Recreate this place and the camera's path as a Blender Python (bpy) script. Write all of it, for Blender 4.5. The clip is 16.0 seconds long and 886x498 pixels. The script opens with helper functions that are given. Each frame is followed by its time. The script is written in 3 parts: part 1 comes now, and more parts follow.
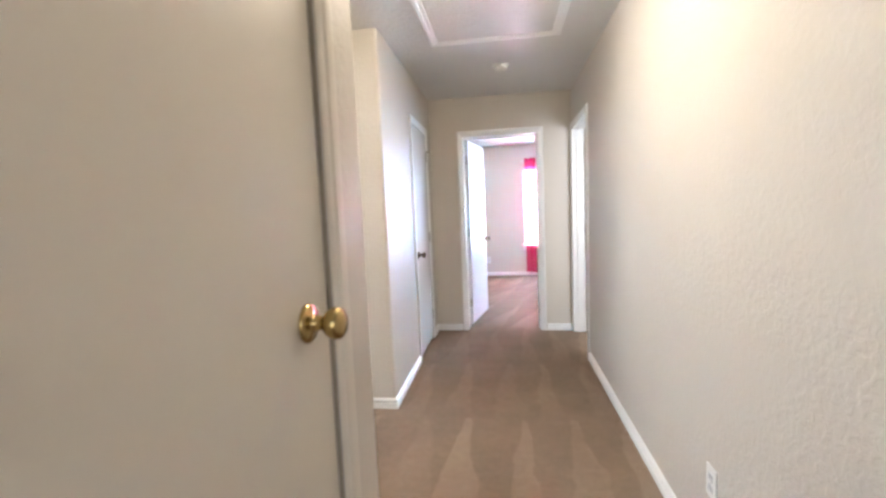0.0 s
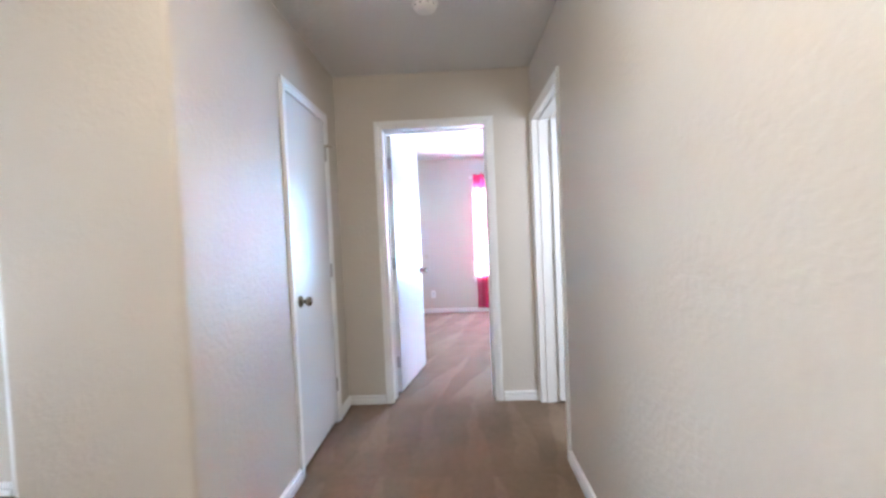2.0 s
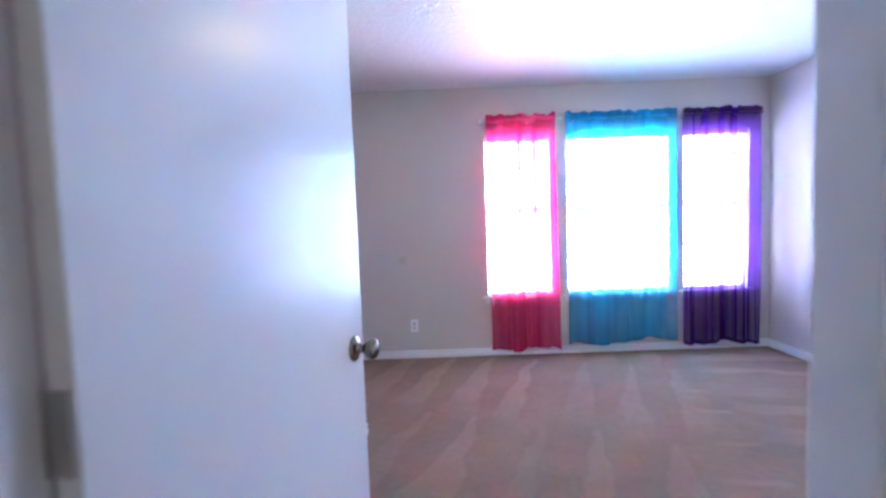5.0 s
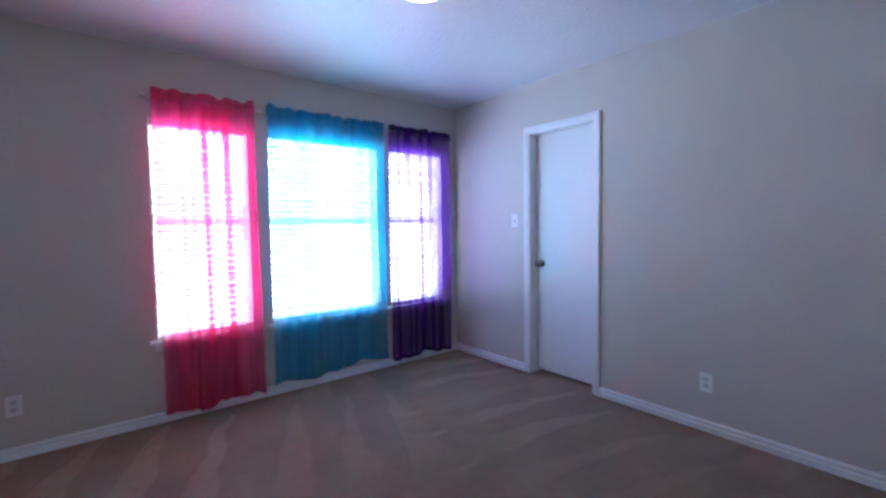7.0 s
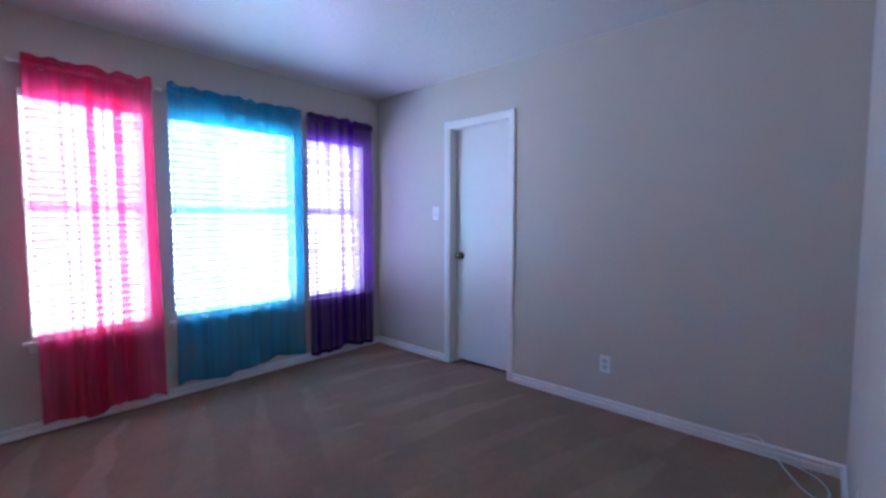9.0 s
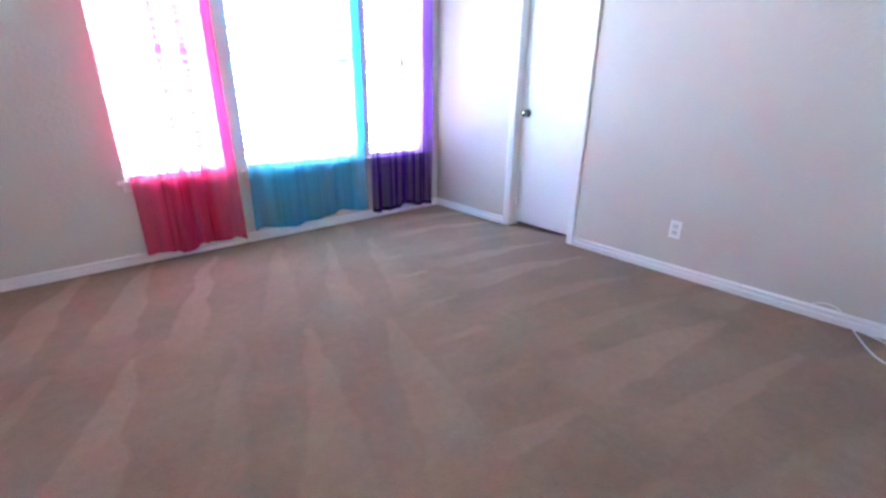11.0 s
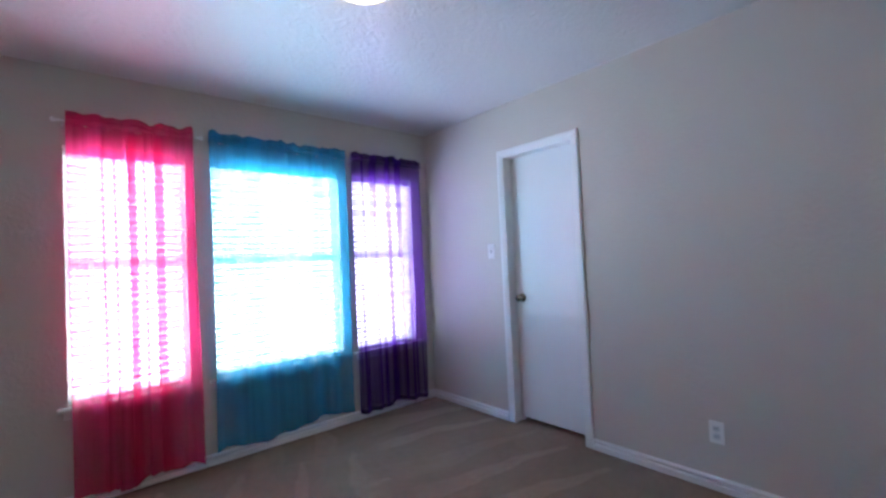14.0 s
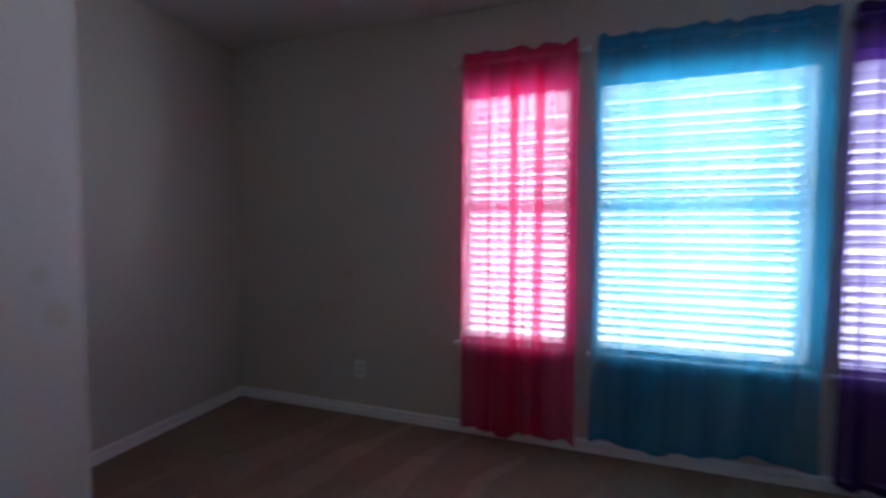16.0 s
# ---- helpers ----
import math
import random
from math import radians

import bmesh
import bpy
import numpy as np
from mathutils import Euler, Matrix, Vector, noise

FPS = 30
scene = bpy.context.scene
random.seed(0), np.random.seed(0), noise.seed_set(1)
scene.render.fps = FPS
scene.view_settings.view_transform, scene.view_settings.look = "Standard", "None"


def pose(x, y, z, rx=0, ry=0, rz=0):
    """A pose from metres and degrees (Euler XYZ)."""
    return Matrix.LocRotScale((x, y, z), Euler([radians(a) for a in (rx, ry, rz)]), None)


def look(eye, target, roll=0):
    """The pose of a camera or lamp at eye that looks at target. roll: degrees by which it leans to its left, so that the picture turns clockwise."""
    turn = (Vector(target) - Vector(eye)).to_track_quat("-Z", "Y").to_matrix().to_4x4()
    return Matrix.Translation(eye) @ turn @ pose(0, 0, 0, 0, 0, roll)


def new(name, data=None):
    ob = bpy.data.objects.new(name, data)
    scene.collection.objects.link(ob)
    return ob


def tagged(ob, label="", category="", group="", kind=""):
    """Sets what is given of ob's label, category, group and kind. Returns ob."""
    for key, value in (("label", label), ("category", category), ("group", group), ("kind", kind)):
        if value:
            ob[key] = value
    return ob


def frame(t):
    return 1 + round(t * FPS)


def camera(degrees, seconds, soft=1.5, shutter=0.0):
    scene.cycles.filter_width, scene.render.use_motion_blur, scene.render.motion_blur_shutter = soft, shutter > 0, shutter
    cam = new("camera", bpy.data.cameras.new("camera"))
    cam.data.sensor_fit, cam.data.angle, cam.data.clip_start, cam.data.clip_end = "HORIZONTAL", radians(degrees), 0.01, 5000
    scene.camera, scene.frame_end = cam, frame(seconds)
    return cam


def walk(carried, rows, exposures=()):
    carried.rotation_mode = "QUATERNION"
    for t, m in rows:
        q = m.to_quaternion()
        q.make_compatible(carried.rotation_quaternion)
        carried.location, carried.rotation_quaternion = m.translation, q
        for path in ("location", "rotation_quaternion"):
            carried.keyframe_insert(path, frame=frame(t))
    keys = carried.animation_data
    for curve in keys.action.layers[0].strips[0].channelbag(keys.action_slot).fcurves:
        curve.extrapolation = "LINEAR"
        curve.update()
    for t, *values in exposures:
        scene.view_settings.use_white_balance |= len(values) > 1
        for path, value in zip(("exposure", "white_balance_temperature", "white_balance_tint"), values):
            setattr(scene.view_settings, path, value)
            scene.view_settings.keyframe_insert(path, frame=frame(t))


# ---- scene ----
cam = camera(91.8, 16.0, soft=2.7, shutter=0.4)

PATH = [
    (0, (0.701, 0.979, 1.312), (0.412, 2.95, 1.126), -2.4),
    (0.5, (0.777, 1.168, 1.304), (0.541, 3.147, 1.14), -4.5),
    (1, (0.852, 1.439, 1.297), (0.551, 3.406, 1.101), -1.1),
    (1.5, (0.849, 1.86, 1.294), (0.733, 3.853, 1.186), -0.9),
    (2, (0.825, 2.332, 1.252), (0.748, 4.33, 1.184), -2.5),
    (2.5, (0.823, 2.832, 1.277), (0.63, 4.819, 1.159), -1.5),
    (3, (0.776, 3.332, 1.3), (0.637, 5.324, 1.184), -3.0),
    (3.2, (0.749, 3.554, 1.253), (0.626, 5.545, 1.118), -3.8),
    (5.3, (0.692, 5.485, 1.235), (0.737, 7.482, 1.127), -1.0),
    (5.5, (0.69, 5.622, 1.26), (0.897, 7.609, 1.183), -1.1),
    (6, (0.713, 5.831, 1.296), (1.455, 7.688, 1.302), -1.7),
    (6.5, (0.769, 5.851, 1.293), (1.797, 7.564, 1.188), -1.2),
    (7, (0.794, 5.838, 1.275), (2.041, 7.399, 1.167), -0.8),
    (7.5, (0.832, 5.792, 1.275), (2.209, 7.238, 1.161), -0.3),
    (8, (0.832, 5.775, 1.269), (2.342, 7.082, 1.154), -0.1),
    (8.5, (0.85, 5.767, 1.256), (2.418, 7.003, 1.135), -0.1),
    (9, (0.847, 5.772, 1.249), (2.327, 7.112, 1.117), 0.0),
    (9.5, (0.816, 5.813, 1.259), (2.175, 7.268, 1.081), 0.1),
    (9.7, (0.801, 5.819, 1.245), (2.121, 7.299, 0.982), 0.0),
    (11.8, (0.812, 5.882, 1.076), (2.052, 7.254, 0.313), 0.9),
    (11.9, (0.817, 5.86, 1.085), (2.07, 7.273, 0.426), 1.8),
    (12, (0.832, 5.86, 1.099), (2.114, 7.314, 0.604), 1.5),
    (12.5, (0.906, 5.773, 1.272), (2.197, 7.3, 1.316), -0.2),
    (13, (0.864, 5.815, 1.305), (2.17, 7.305, 1.578), 0.2),
    (13.5, (0.898, 5.86, 1.296), (2.267, 7.312, 1.437), -1.6),
    (14, (1.117, 6.025, 1.265), (2.415, 7.546, 1.314), -2.6),
    (14.5, (1.348, 6.223, 1.293), (2.498, 7.858, 1.243), -1.1),
    (15, (1.545, 6.528, 1.263), (2.456, 8.308, 1.245), -0.5),
    (15.3, (1.661, 6.642, 1.298), (2.216, 8.562, 1.223), -1.5),
    (15.5, (1.694, 6.728, 1.322), (1.909, 8.714, 1.233), -2.3),
    (15.6, (1.747, 6.777, 1.343), (1.737, 8.774, 1.238), -2.3),
    (15.8, (1.756, 6.768, 1.307), (1.416, 8.735, 1.182), -0.2),
    (16, (1.773, 6.775, 1.211), (1.121, 8.663, 1.112), 0.2),
]

# exposure in stops along the walk
EXPOSURES = [(0.0, 2.45, 6500, 13), (0.5, 2.25, 6250, 12), (1.0, 2.35, 6150, 13), (1.5, 2.3, 6150, 13), (3.2, 2.2, 6150, 15), (5.5, 0.65, 5750, 19),
             (6.5, -0.1, 5800, 15), (7.5, -0.5, 5750, 16), (9.0, -0.55, 5850, 18), (9.7, -0.5, 5950, 15), (11.8, 1.85, 6700, 13),
             (12.5, 1.4, 6700, 12), (13.0, 0.4, 6650, 13), (14.0, -0.45, 6550, 12), (14.5, -0.72, 6550, 12), (15.0, -1.0, 6500, 12),
             (15.5, -1.45, 6450, 12), (16.0, -1.75, 6550, 13)]

walk(cam, [(t, look(eye, target, roll)) for t, eye, target, roll in PATH], EXPOSURES)

# ---- world and lights ----
world = bpy.data.worlds.new("sky")
scene.world = world
world.use_nodes = True
_sky = world.node_tree.nodes.new("ShaderNodeTexSky")
_sky.sky_type, _sky.sun_disc = "NISHITA", False
_sky.sun_elevation, _sky.sun_rotation = radians(50), radians(150)
world.node_tree.links.new(_sky.outputs[0], world.node_tree.nodes["Background"].inputs[0])
world.node_tree.nodes["Background"].inputs[1].default_value = 0.12


def area(name, m, sx, sy, power, colour):
    d = bpy.data.lights.new(name, "AREA")
    d.shape, d.size, d.size_y, d.energy, d.color = "RECTANGLE", sx, sy, power, colour
    ob = new(name, d)
    ob.matrix_world = m
    return ob


SKYLIGHT = (0.70, 0.84, 1.0)
WINDOWS = (("pink", 1.066, 1.655), ("turquoise", 1.805, 2.735), ("purple", 2.855, 3.452))
WZ0, WZ1 = 0.552, 1.995
for _n, _a, _b in WINDOWS:
    area("window_or_fill_light", pose((_a + _b) / 2, 9.40, (WZ0 + WZ1) / 2, -90, 0, 0),
         _b - _a + 0.3, 1.7, 168 * (_b - _a + 0.3), SKYLIGHT)
area("window_or_fill_light", pose(-4.0, 7.60, 1.25, -90, 0, 0), 0.9, 1.5, 200, (0.62, 0.79, 1.0))
# daylight added for the landing; its west window is unseen and assumed
area("window_or_fill_light", pose(-3.06, 3.15, 1.3, -90, 0, -90), 1.5, 1.6, 230, (0.62, 0.79, 1.0))
# weak fill added behind the walk's start; no window is known there
area("window_or_fill_light", pose(0.9, -0.72, 1.4, 90, 0, 0), 0.8, 1.4, 0.6, (1.0, 0.97, 0.94))
# fill added out of view in the side room to brighten its open door
area("window_or_fill_light", pose(2.3, 3.50, 1.5, 90, 0, 0), 0.8, 0.9, 9, (0.85, 0.92, 1.0))

# ---- materials ----


class Nodes:
    """A Principled material and short ways to add nodes to it."""

    def __init__(self, name, rough=0.6, metal=0.0, colour=(0.8, 0.8, 0.8)):
        self.m = bpy.data.materials.new(name)
        self.m.use_nodes = True
        self.t = self.m.node_tree
        self.b = self.t.nodes["Principled BSDF"]
        self.b.inputs["Roughness"].default_value = rough
        self.b.inputs["Metallic"].default_value = metal
        self.b.inputs["Base Color"].default_value = (*colour, 1)
        self.co = self.add("ShaderNodeTexCoord")

    def add(self, kind):
        return self.t.nodes.new(kind)

    def link(self, a, b):
        self.t.links.new(a, b)

    def mapped(self, scale=(1, 1, 1), rot=0.0):
        n = self.add("ShaderNodeMapping")
        n.inputs["Scale"].default_value = scale
        n.inputs["Rotation"].default_value = (0, 0, rot)
        g = self.add("ShaderNodeNewGeometry")
        self.link(g.outputs["Position"], n.inputs["Vector"])
        return n.outputs[0]

    def noise(self, vec, scale, detail=3.0, rough=0.55, distort=0.0):
        n = self.add("ShaderNodeTexNoise")
        n.inputs["Scale"].default_value, n.inputs["Detail"].default_value = scale, detail
        n.inputs["Roughness"].default_value, n.inputs["Distortion"].default_value = rough, distort
        self.link(vec, n.inputs["Vector"])
        return n.outputs["Fac"]

    def ramp(self, fac, stops):
        n = self.add("ShaderNodeValToRGB")
        e = n.color_ramp.elements
        while len(e) < len(stops):
            e.new(0.5)
        for k, (p, c) in zip(e, stops):
            k.position, k.color = p, (*c, 1)
        self.link(fac, n.inputs[0])
        return n.outputs[0]

    def mix(self, fac, a, b, blend="MIX"):
        n = self.add("ShaderNodeMix")
        n.data_type, n.blend_type = "RGBA", blend
        for s, v in ((n.inputs[0], fac), (n.inputs[6], a), (n.inputs[7], b)):
            if isinstance(v, (float, int)):
                s.default_value = v
            elif isinstance(v, tuple):
                s.default_value = (*v, 1)
            else:
                self.link(v, s)
        return n.outputs[2]

    def bump(self, height, strength, distance, chain=None):
        n = self.add("ShaderNodeBump")
        n.inputs["Strength"].default_value, n.inputs["Distance"].default_value = strength, distance
        self.link(height, n.inputs["Height"])
        if chain is not None:
            self.link(chain, n.inputs["Normal"])
        self.link(n.outputs[0], self.b.inputs["Normal"])
        return n.outputs[0]

    def colour(self, out):
        self.link(out, self.b.inputs["Base Color"])

    def rough(self, fac, a, b):
        n = self.add("ShaderNodeMapRange")
        n.inputs[3].default_value, n.inputs[4].default_value = a, b
        self.link(fac, n.inputs[0])
        self.link(n.outputs[0], self.b.inputs["Roughness"])


def shade(c, k):
    return tuple(v * k for v in c)


def wall_paint():
    n = Nodes("beige_wall_paint", 0.5)
    v = n.mapped()
    c = (0.578, 0.534, 0.476)
    col = n.mix(n.noise(v, 1.3, 4), shade(c, 0.94), shade(c, 1.05))
    # two small touched-up patches of another batch of paint
    for p, size in (((0.29, 9.185, 0.91), 0.045), ((0.172, 7.655, 0.93), 0.05), ((0.172, 7.61, 1.06), 0.03)):
        d = n.add("ShaderNodeVectorMath")
        d.operation = "DISTANCE"
        g = n.add("ShaderNodeNewGeometry")
        n.link(g.outputs["Position"], d.inputs[0])
        d.inputs[1].default_value = p
        mask = n.add("ShaderNodeMapRange")
        mask.inputs[1].default_value, mask.inputs[2].default_value = size, size * 0.6
        n.link(d.outputs["Value"], mask.inputs[0])
        col = n.mix(mask.outputs[0], col, (c[0] * 0.93, c[1] * 0.88, c[2] * 0.78))
    n.colour(col)
    peel = n.ramp(n.noise(v, 42, 3, 0.5, 0.6), [(0.42, (0, 0, 0)), (0.62, (1, 1, 1))])
    n.bump(n.noise(v, 260, 2), 0.12, 0.001, n.bump(peel, 0.35, 0.0022))
    n.rough(n.noise(v, 3, 3), 0.42, 0.6)
    return n.m


def ceiling_paint():
    n = Nodes("white_textured_ceiling_paint", 0.45)
    v = n.mapped()
    c = (0.655, 0.64, 0.62)
    n.colour(n.mix(n.noise(v, 1.0, 3), shade(c, 0.96), shade(c, 1.03)))
    slap = n.ramp(n.noise(v, 16, 4, 0.6, 1.6), [(0.4, (0, 0, 0)), (0.65, (1, 1, 1))])
    n.bump(n.noise(v, 90, 3), 0.2, 0.002, n.bump(slap, 0.45, 0.005))
    n.rough(n.noise(v, 5, 3), 0.29, 0.34)
    n.b.inputs["Specular IOR Level"].default_value = 0.8
    return n.m


def white_paint(name, c=(0.80, 0.80, 0.79), r=0.3, grain=False):
    n = Nodes(name, r)
    v = n.mapped()
    n.colour(n.mix(n.noise(v, 2.2, 4), shade(c, 0.95), shade(c, 1.03)))
    n.bump(n.noise(n.mapped((1, 1, 0.12)) if grain else v, 140, 2), 0.05, 0.0006)
    n.rough(n.noise(v, 1.5, 2), r - 0.01, r + 0.03)
    return n.m


def carpet():
    n = Nodes("beige_cut_pile_carpet", 0.95)
    v = n.mapped()
    base, dark, pale = (0.268, 0.190, 0.130), (0.205, 0.143, 0.096), (0.345, 0.252, 0.176)

    def op(kind, a, b=0.0):
        m = n.add("ShaderNodeMath")
        m.operation = kind
        for s, x in zip(m.inputs, (a, b)):
            if isinstance(x, (float, int)):
                s.default_value = x
            else:
                n.link(x, s)
        return m.outputs[0]

    def dot(vec, d):
        m = n.add("ShaderNodeVectorMath")
        m.operation = "DOT_PRODUCT"
        n.link(vec, m.inputs[0])
        m.inputs[1].default_value = d
        return m.outputs["Value"]

    def chance(a, b):
        c, w = n.add("ShaderNodeCombineXYZ"), n.add("ShaderNodeTexWhiteNoise")
        n.link(a, c.inputs[0])
        n.link(b, c.inputs[1])
        n.link(c.outputs[0], w.inputs["Vector"])
        return w.outputs["Value"]

    # the vacuum cleaner's strokes: wedges in rows, each brushed another way
    wob = n.add("ShaderNodeTexNoise")
    wob.inputs["Scale"].default_value, wob.inputs["Detail"].default_value = 2.2, 3.5
    n.link(v, wob.inputs["Vector"])
    bent = n.mix(0.16, v, wob.outputs["Color"])

    def strokes(start, along, period, length):
        """Wedges that begin at a distance start along a direction and widen against it."""
        ax, ay = along
        row = op("DIVIDE", op("SUBTRACT", start * 0.84 + 0.08 * (ax + ay), dot(bent, (ax, ay, 0))), length * 0.84)
        ri, rf = op("FLOOR", row), op("FRACT", row)
        xs = op("ADD", op("DIVIDE", dot(bent, (-ay, ax, 0)), period * 0.84), op("MULTIPLY", ri, 0.37))
        xi = op("FLOOR", xs)
        r1 = chance(xi, ri)
        r2 = chance(ri, xi)
        tri = op("MULTIPLY", op("ABSOLUTE", op("SUBTRACT", op("FRACT", xs), op("ADD", 0.35, op("MULTIPLY", r2, 0.3)))), 2.0)
        edge = op("SUBTRACT", op("ADD", 0.12, op("MULTIPLY", rf, op("ADD", 0.35, op("MULTIPLY", r1, 0.55)))), tri)
        m = n.add("ShaderNodeMapRange")
        m.interpolation_type = "SMOOTHSTEP"
        m.inputs[1].default_value, m.inputs[2].default_value = -0.05, 0.08
        n.link(edge, m.inputs[0])
        fade = op("SUBTRACT", 1.0, op("POWER", rf, 5.0))
        lit = op("MULTIPLY", op("MULTIPLY", m.outputs[0], fade), op("ADD", 0.3, op("MULTIPLY", r2, 0.7)))
        return op("ADD", op("MULTIPLY", lit, 0.75), op("MULTIPLY", chance(ri, ri), 0.2))

    hall = strokes(4.5, (0.0, 1.0), 0.30, 0.95)
    by_window = strokes(9.0, (0.34, 0.94), 0.36, 1.25)
    by_wall = strokes(3.9, (0.97, -0.24), 0.34, 1.15)

    def side(d, lo, hi):
        m = n.add("ShaderNodeMapRange")
        m.inputs[1].default_value, m.inputs[2].default_value = lo, hi
        n.link(dot(bent, d), m.inputs[0])
        return m.outputs[0]
    room = n.mix(side((1.0, -0.45, 0), -1.13, -0.95), by_window, by_wall)
    lean = n.mix(side((0, 1, 0), 4.74, 4.82), hall, room)
    patch = n.noise(v, 2.6, 4, 0.6)
    pile = op("ADD", op("MULTIPLY", lean, 0.47), op("MULTIPLY", patch, 0.62))
    big = n.ramp(pile, [(0.2, dark), (0.5, base), (0.85, pale)])
    tuft = n.noise(v, 190, 3, 0.7)
    mott = n.noise(v, 22, 4, 0.65)
    n.colour(n.mix(0.55, n.mix(1.0, big, n.ramp(tuft, [(0.3, (0.6, 0.6, 0.6)), (0.7, (1.4, 1.4, 1.4))]), "MULTIPLY"),
                   n.mix(1.0, big, n.ramp(mott, [(0.3, (0.86, 0.86, 0.86)), (0.7, (1.12, 1.12, 1.12))]), "MULTIPLY")))
    n.bump(tuft, 0.7, 0.006, n.bump(n.noise(v, 30, 4), 0.4, 0.01))
    n.b.inputs["Sheen Weight"].default_value = 0.08
    n.b.inputs["Specular IOR Level"].default_value = 0.1
    return n.m


def metal(name, c, r, worn=0.1):
    n = Nodes(name, r, 1.0)
    v = n.mapped()
    n.colour(n.mix(n.noise(v, 60, 3), shade(c, 0.85), c))
    n.rough(n.noise(v, 90, 3), r, r + worn)
    return n.m


def sheer(name, thread, through_tint, clear, gather=0.12, folds=9.0):
    """Thin voile: some light goes straight through the weave, the rest is scattered by the threads."""
    m = bpy.data.materials.new(name)
    m.use_nodes = True
    t = m.node_tree
    t.nodes.clear()
    out, mix, mix2 = (t.nodes.new(k) for k in ("ShaderNodeOutputMaterial", "ShaderNodeMixShader", "ShaderNodeMixShader"))
    tr, tl, df = (t.nodes.new(k) for k in ("ShaderNodeBsdfTransparent", "ShaderNodeBsdfTranslucent", "ShaderNodeBsdfDiffuse"))
    geo, mp, no, rp = (t.nodes.new(k) for k in ("ShaderNodeNewGeometry", "ShaderNodeMapping", "ShaderNodeTexNoise", "ShaderNodeMapRange"))
    mp.inputs["Scale"].default_value = (90, 90, 6)
    no.inputs["Scale"].default_value = 3.0
    t.links.new(geo.outputs["Position"], mp.inputs[0])
    t.links.new(mp.outputs[0], no.inputs[0])
    rp.inputs[3].default_value, rp.inputs[4].default_value = 1 - clear - 0.015, 1 - clear + 0.015
    t.links.new(no.outputs["Fac"], rp.inputs[0])
    # soft lengthwise folds, where the gathered weave lies denser
    mp2, no2, rp2, add = (t.nodes.new(k) for k in ("ShaderNodeMapping", "ShaderNodeTexNoise", "ShaderNodeMapRange", "ShaderNodeMath"))
    mp2.inputs["Scale"].default_value = (folds, 0, 0.22)
    no2.inputs["Scale"].default_value, no2.inputs["Detail"].default_value, no2.inputs["Roughness"].default_value = 1.0, 3.0, 0.6
    t.links.new(geo.outputs["Position"], mp2.inputs[0])
    t.links.new(mp2.outputs[0], no2.inputs[0])
    rp2.interpolation_type = "SMOOTHSTEP"
    rp2.inputs[1].default_value, rp2.inputs[2].default_value = 0.40, 0.64
    rp2.inputs[3].default_value, rp2.inputs[4].default_value = 0.0, gather
    t.links.new(no2.outputs["Fac"], rp2.inputs[0])
    t.links.new(rp.outputs[0], add.inputs[0])
    t.links.new(rp2.outputs[0], add.inputs[1])
    tr.inputs[0].default_value = (*through_tint, 1)
    tl.inputs[0].default_value = (*thread, 1)
    df.inputs[0].default_value = (*thread, 1)
    mix2.inputs[0].default_value = 0.3
    t.links.new(tl.outputs[0], mix2.inputs[1])
    t.links.new(df.outputs[0], mix2.inputs[2])
    t.links.new(add.outputs[0], mix.inputs[0])
    t.links.new(tr.outputs[0], mix.inputs[1])
    t.links.new(mix2.outputs[0], mix.inputs[2])
    t.links.new(mix.outputs[0], out.inputs[0])
    return m


def glowing(name, colour, strength):
    n = Nodes(name, 0.3, 0.0, (0.9, 0.88, 0.82))
    n.b.inputs["Emission Color"].default_value = (*colour, 1)
    n.b.inputs["Emission Strength"].default_value = strength
    return n.m


def pane_glass():
    m = bpy.data.materials.new("window_glass")
    m.use_nodes = True
    b = m.node_tree.nodes["Principled BSDF"]
    b.inputs["Transmission Weight"].default_value = 1.0
    b.inputs["Roughness"].default_value = 0.0
    b.inputs["IOR"].default_value = 1.45
    return m


WALL, CEIL, CARPET = wall_paint(), ceiling_paint(), carpet()
TRIM = white_paint("white_gloss_trim_paint", (0.80, 0.80, 0.79), 0.31)
DOOR = white_paint("white_gloss_door_paint", (0.79, 0.80, 0.80), 0.24, True)
CREAM = white_paint("cream_gloss_door_paint", (0.66, 0.61, 0.53), 0.3, True)
JAMB = white_paint("taupe_jamb_tone", (0.30, 0.255, 0.205), 0.4)
SOCKET = white_paint("ivory_plastic", (0.60, 0.61, 0.62), 0.35)
PLATE = white_paint("white_plastic", (0.82, 0.82, 0.80), 0.35)
VINYL = white_paint("white_vinyl", (0.83, 0.83, 0.82), 0.4)
SLAT = white_paint("white_blind_vinyl", (0.83, 0.83, 0.82), 0.45)
BRASS = metal("antique_brass", (0.50, 0.37, 0.16), 0.2)
NICKEL = metal("dark_satin_nickel", (0.27, 0.24, 0.19), 0.2)
STEEL = metal("dull_steel", (0.55, 0.54, 0.52), 0.35)
DARK = Nodes("dark_slot", 0.7, 0.0, (0.03, 0.03, 0.03)).m
GLASS = pane_glass()
PINK = sheer("pink_voile", (0.80, 0.035, 0.175), (1.0, 0.80, 0.91), 0.52, 0.16, 11.0)
TURQ = sheer("turquoise_voile", (0.02, 0.34, 0.60), (0.74, 0.96, 1.0), 0.49, 0.17, 9.0)
PURPLE = sheer("purple_voile", (0.075, 0.018, 0.19), (0.80, 0.70, 1.0), 0.46, 0.40, 15.0)
CABLE = white_paint("white_cable_sheath", (0.75, 0.75, 0.74), 0.4)
LAMPGLASS = glowing("lit_frosted_glass", (1.0, 0.81, 0.45), 11.0)
